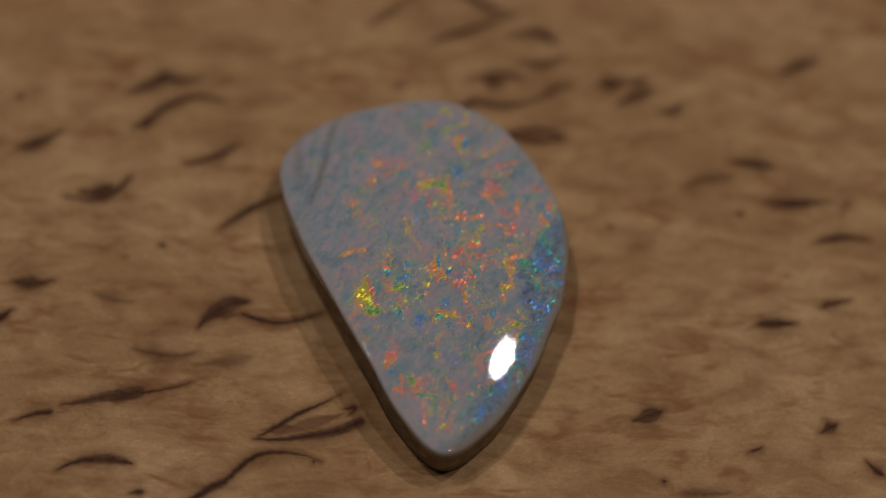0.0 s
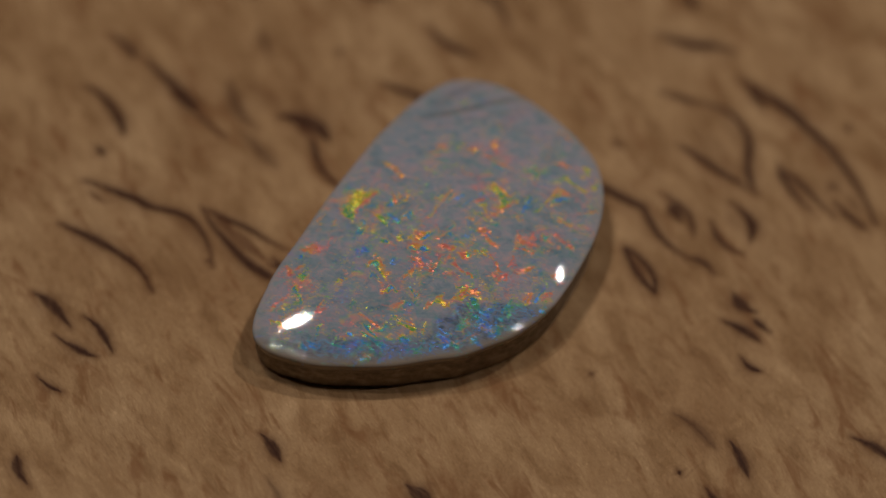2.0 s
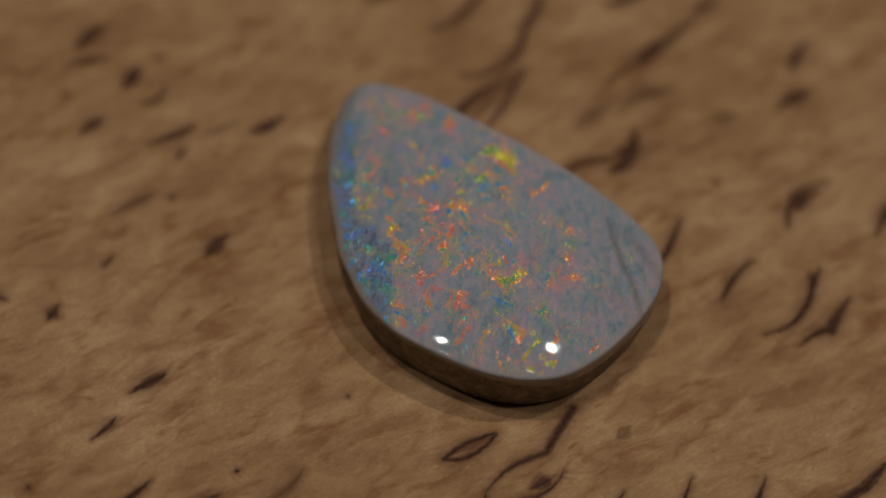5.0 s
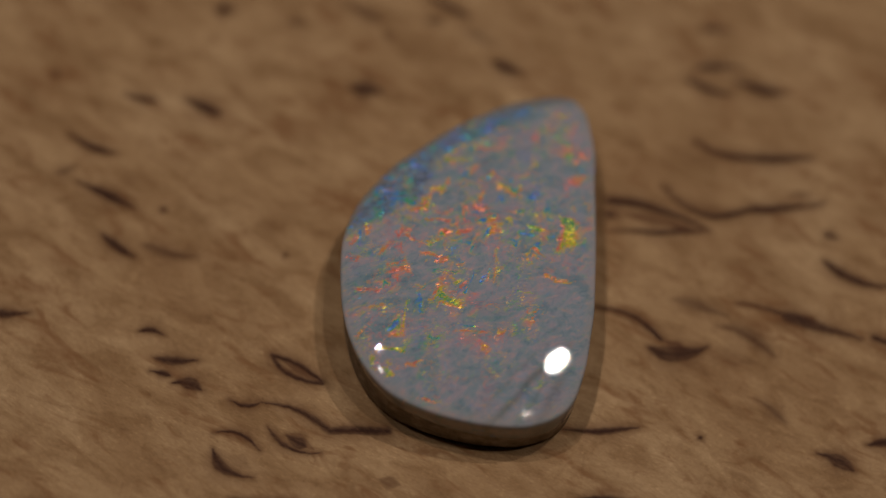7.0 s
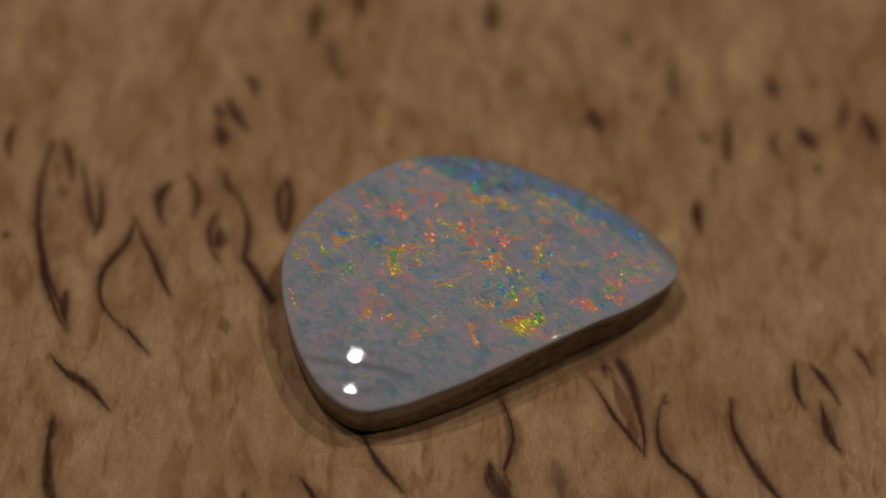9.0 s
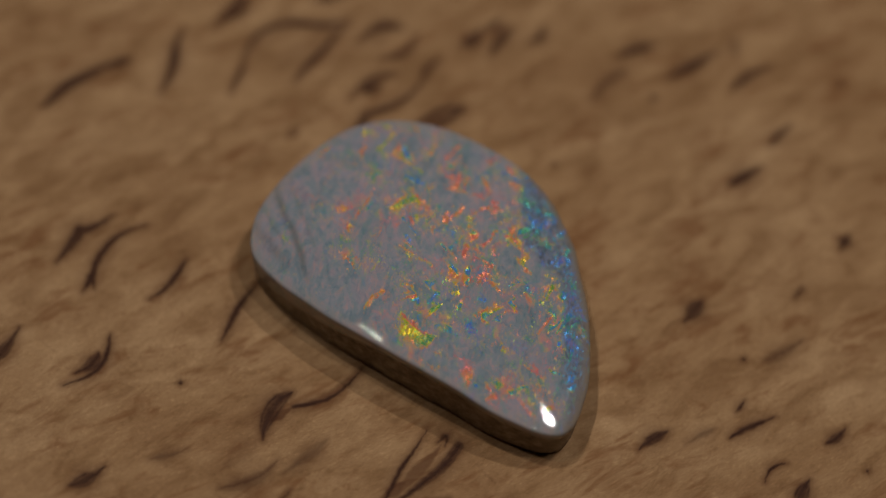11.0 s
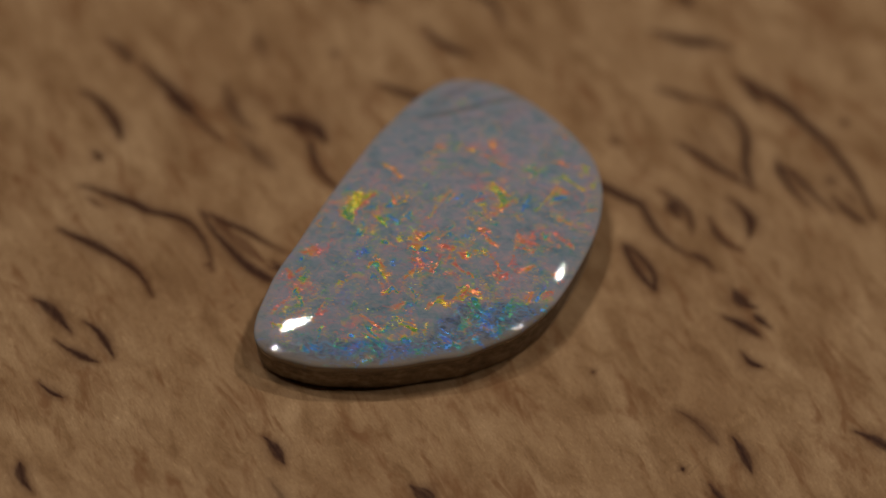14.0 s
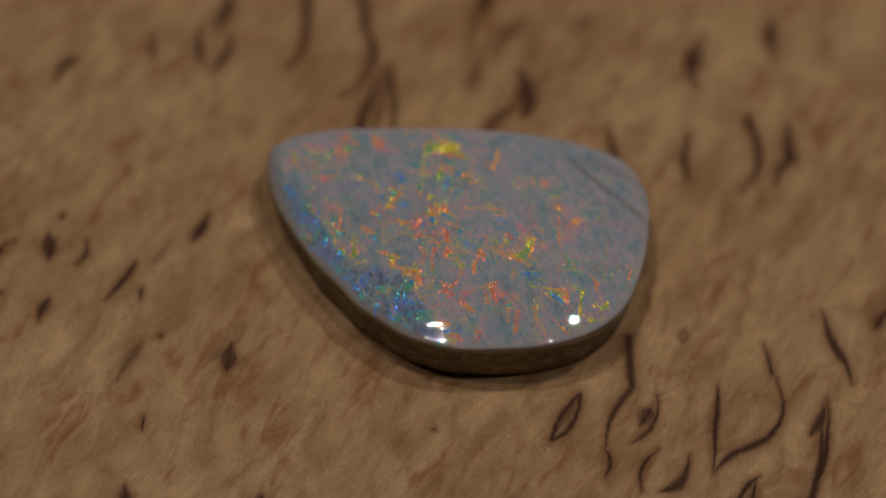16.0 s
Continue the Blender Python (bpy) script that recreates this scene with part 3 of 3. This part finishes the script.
patch(-2.41, -8.60, 0.50, 0.12, 65, 0.15, 0.80)
patch(-1.60, -8.20, 0.20, 0.15, 0, 0.50, 0.80)
patch(-0.83, -10.08, 0.20, 0.15, 0, 0.06, 0.60)
patch(-0.82, -4.19, 0.30, 0.20, 0, 0.12, 0.80)
patch(-0.97, -1.77, 0.40, 0.25, 50, 0.10, 0.80)
patch(0.00, -0.75, 0.40, 0.30, 60, 0.10, 0.70)
patch(1.89, -0.31, 0.35, 0.15, 20, 0.08, 0.70)
patch(2.73, 1.34, 0.50, 0.12, 60, 0.05, 0.70)
patch(1.24, 2.96, 0.50, 0.35, 60, 0.13, 0.60)
patch(3.28, -4.33, 0.40, 0.15, 45, 0.38, 0.90)
patch(5.24, -0.26, 0.35, 0.20, 60, 0.74, 0.90)
patch(4.17, -0.31, 0.30, 0.20, 40, 0.78, 0.70)
patch(-1.09, 7.00, 0.50, 0.20, 70, 0.38, 0.90)
patch(-1.10, 8.10, 0.40, 0.20, 60, 0.39, 0.90)
patch(0.12, 3.43, 0.30, 0.20, 60, 0.20, 0.60)
patch(-2.47, 0.07, 0.50, 0.20, 20, 0.30, 0.40)
patch(-4.80, 3.15, 0.40, 0.15, 40, 0.24, 0.60)
patch(0.13, -10.10, 0.20, 0.15, 0, 0.12, 0.70)
patch(-1.20, -8.80, 0.20, 0.15, 0, 0.72, 0.90)
patch(-3.02, -6.82, 0.35, 0.25, 0, 0.10, 0.50)
patch(3.70, -4.80, 0.30, 0.20, 60, 0.30, 0.80)
patch(3.66, -3.67, 0.30, 0.20, 60, 0.28, 0.70)
patch(0.06, -2.35, 0.45, 0.20, 40, 0.16, 0.80)
patch(-0.38, -4.27, 0.30, 0.20, 60, 0.14, 0.70)
patch(1.79, 2.89, 0.50, 0.30, 50, 0.15, 0.60)
patch(-0.43, 5.64, 0.30, 0.15, 70, 0.33, 0.70)
patch(-1.53, 8.28, 0.35, 0.20, 80, 0.40, 0.90)
patch(-3.66, 8.29, 0.35, 0.20, 30, 0.14, 0.90)
patch(-5.74, -1.19, 0.30, 0.12, 70, 0.26, 1.00)
patch(-3.90, -4.50, 0.20, 0.15, 0, 0.46, 0.90)
patch(-2.57, -2.43, 0.35, 0.15, 20, 0.74, 0.80)
patch(-2.54, -2.99, 0.20, 0.20, 0, 0.15, 0.80)
patch(5.23, -1.46, 0.25, 0.15, 70, 0.80, 0.80)
patch(2.85, -2.18, 0.60, 0.14, 75, 0.34, 1.20)
patch(2.85, -0.90, 0.30, 0.18, 70, 0.33, 1.20)
patch(4.58, 3.06, 0.35, 0.15, 60, 0.06, 0.60)
patch(2.54, -4.55, 0.30, 0.20, 60, 0.14, 0.60)
patch(2.30, 5.10, 0.35, 0.25, 50, 0.08, 0.50)
patch(1.69, 3.44, 0.30, 0.20, 50, 0.08, 0.60)
patch(1.00, -0.14, 0.30, 0.12, 40, 0.12, 0.70)
patch(0.74, -1.65, 0.30, 0.20, 60, 0.10, 0.70)
patch(-1.50, -3.40, 0.25, 0.20, 0, 0.20, 0.60)
patch(-0.17, 5.59, 0.30, 0.25, 50, 0.40, 0.50)
patch(-5.05, -1.10, 0.30, 0.15, 60, 0.22, 0.90)
patch(-3.56, -4.46, 0.18, 0.12, 0, 0.44, 0.90)
patch(-3.58, -5.45, 0.20, 0.15, 0, 0.14, 0.70)
patch(-3.35, -2.10, 0.25, 0.12, 80, 0.80, 0.90)
patch(-4.93, -5.77, 0.15, 0.10, 0, 0.40, 0.90)
patch(0.48, -8.22, 0.60, 0.15, 60, 0.05, 0.50)
patch(-8.00, 4.20, 0.70, 0.15, 85, 0.40, 1.10)

# fine flakes strewn between them, more of them in the middle of the stone
TONES = (0.04, 0.10, 0.14, 0.18, 0.24, 0.36, 0.46, 0.60, 0.66, 0.76, 0.80, 0.84)
for _ in range(100):
    x, y = rng.normal(0.0, 2.7), rng.normal(-0.5, 4.4)
    if -5.8 < x < 5.4 and -11 < y < 8.2:
        patch(x, y, rng.uniform(0.12, 0.42), rng.uniform(0.06, 0.15), rng.normal(62, 22), rng.choice(TONES), rng.uniform(0.25, 0.75))

for _ in range(70):
    y = rng.uniform(-10.5, 3.0)
    x = np.interp(y, (-11.4, -7.5, -4.0, 0.6, 3.1), (0.9, 3.2, 4.6, 4.9, 5.6)) + rng.normal(0, 0.7)
    patch(x, y, rng.uniform(0.10, 0.28), rng.uniform(0.06, 0.13), rng.normal(65, 25), rng.uniform(0.60, 0.82), rng.uniform(0.5, 1.0))

# the blue layer along the long curved side, the grey stripes across the blunt end
edge = np.interp(FY, (-11.4, -10.9, -8.6, -7.5, -5.2, -4.0, -2.8, -1.5, 0.6, 1.5, 2.5, 3.1, 4.2), (0.3, 0.9, 1.4, 2.15, 3.5, 3.65, 3.4, 2.95, 3.5, 4.1, 5.0, 5.4, 8.0)) + 0.16 * np.sin(1.3 * FY + 0.4) + 0.06 * np.sin(4.3 * FY + FX)
blue = np.clip((FX - edge) / 0.5, 0, 1)
for at, slope, low_y, wide, much in ((-7.55, 0.14, 1.0, 0.20, 1.0), (-8.75, -0.10, 2.2, 0.30, 0.7), (-6.75, 0.16, 2.0, 0.12, 0.35), (-8.2, 0.05, 3.0, 0.09, 0.45)):
    off = FX - at - slope * (FY - 3.8) + 0.07 * np.sin(1.3 * FY) + 0.03 * np.sin(3.9 * FY)
    stripe = np.maximum(stripe, much * np.exp(-(off / wide) ** 2) * np.clip((FY - low_y) / 1.5, 0, 1))
play = play * (1 - 0.65 * np.clip((-5.6 - FX) / 1.0, 0, 1))
play = play * (1 - 0.25 * blue) + 0.10 * blue
hue = hue * (1 - blue) + (0.70 + 0.12 * np.sin(1.9 * FX + 2.3 * FY)) * blue
edge_zone = np.clip((rim_scale - 0.915) / 0.075, 0, 1)
pale = edge_zone * np.clip((FX - edge + 0.6) / 1.2, 0, 1)
milky = edge_zone * (1 - np.clip((FX - edge + 0.6) / 1.2, 0, 1))
play = play * (1 - 0.8 * edge_zone)


for name, field in (("play", play), ("hue", hue), ("blue_layer", blue), ("stripe", stripe), ("pale", pale), ("milky", milky)):
    face.data.attributes.new(name, "FLOAT", "POINT").data.foreach_set("value", np.clip(field, 0, 1).astype(np.float32))


# ---- the turning ----
SPEED = -29.920   # degrees a second, clockwise from above


def motions():
    flat = Matrix(((1, 0, -LEAN_X, 0), (0, 1, -LEAN_Y, 0), (LEAN_X, LEAN_Y, 1, 0), (0, 0, 0, 1)))
    lean = flat.to_quaternion().to_matrix().to_4x4()
    times = [k * 0.5 for k in range(33)]
    walk(board, [(t, pose(0, 0, 0, 0, 0, SPEED * t)) for t in times])
    walk(opal, [(t, pose(0, 0, 0, 0, 0, SPEED * t) @ lean) for t in times])


motions()
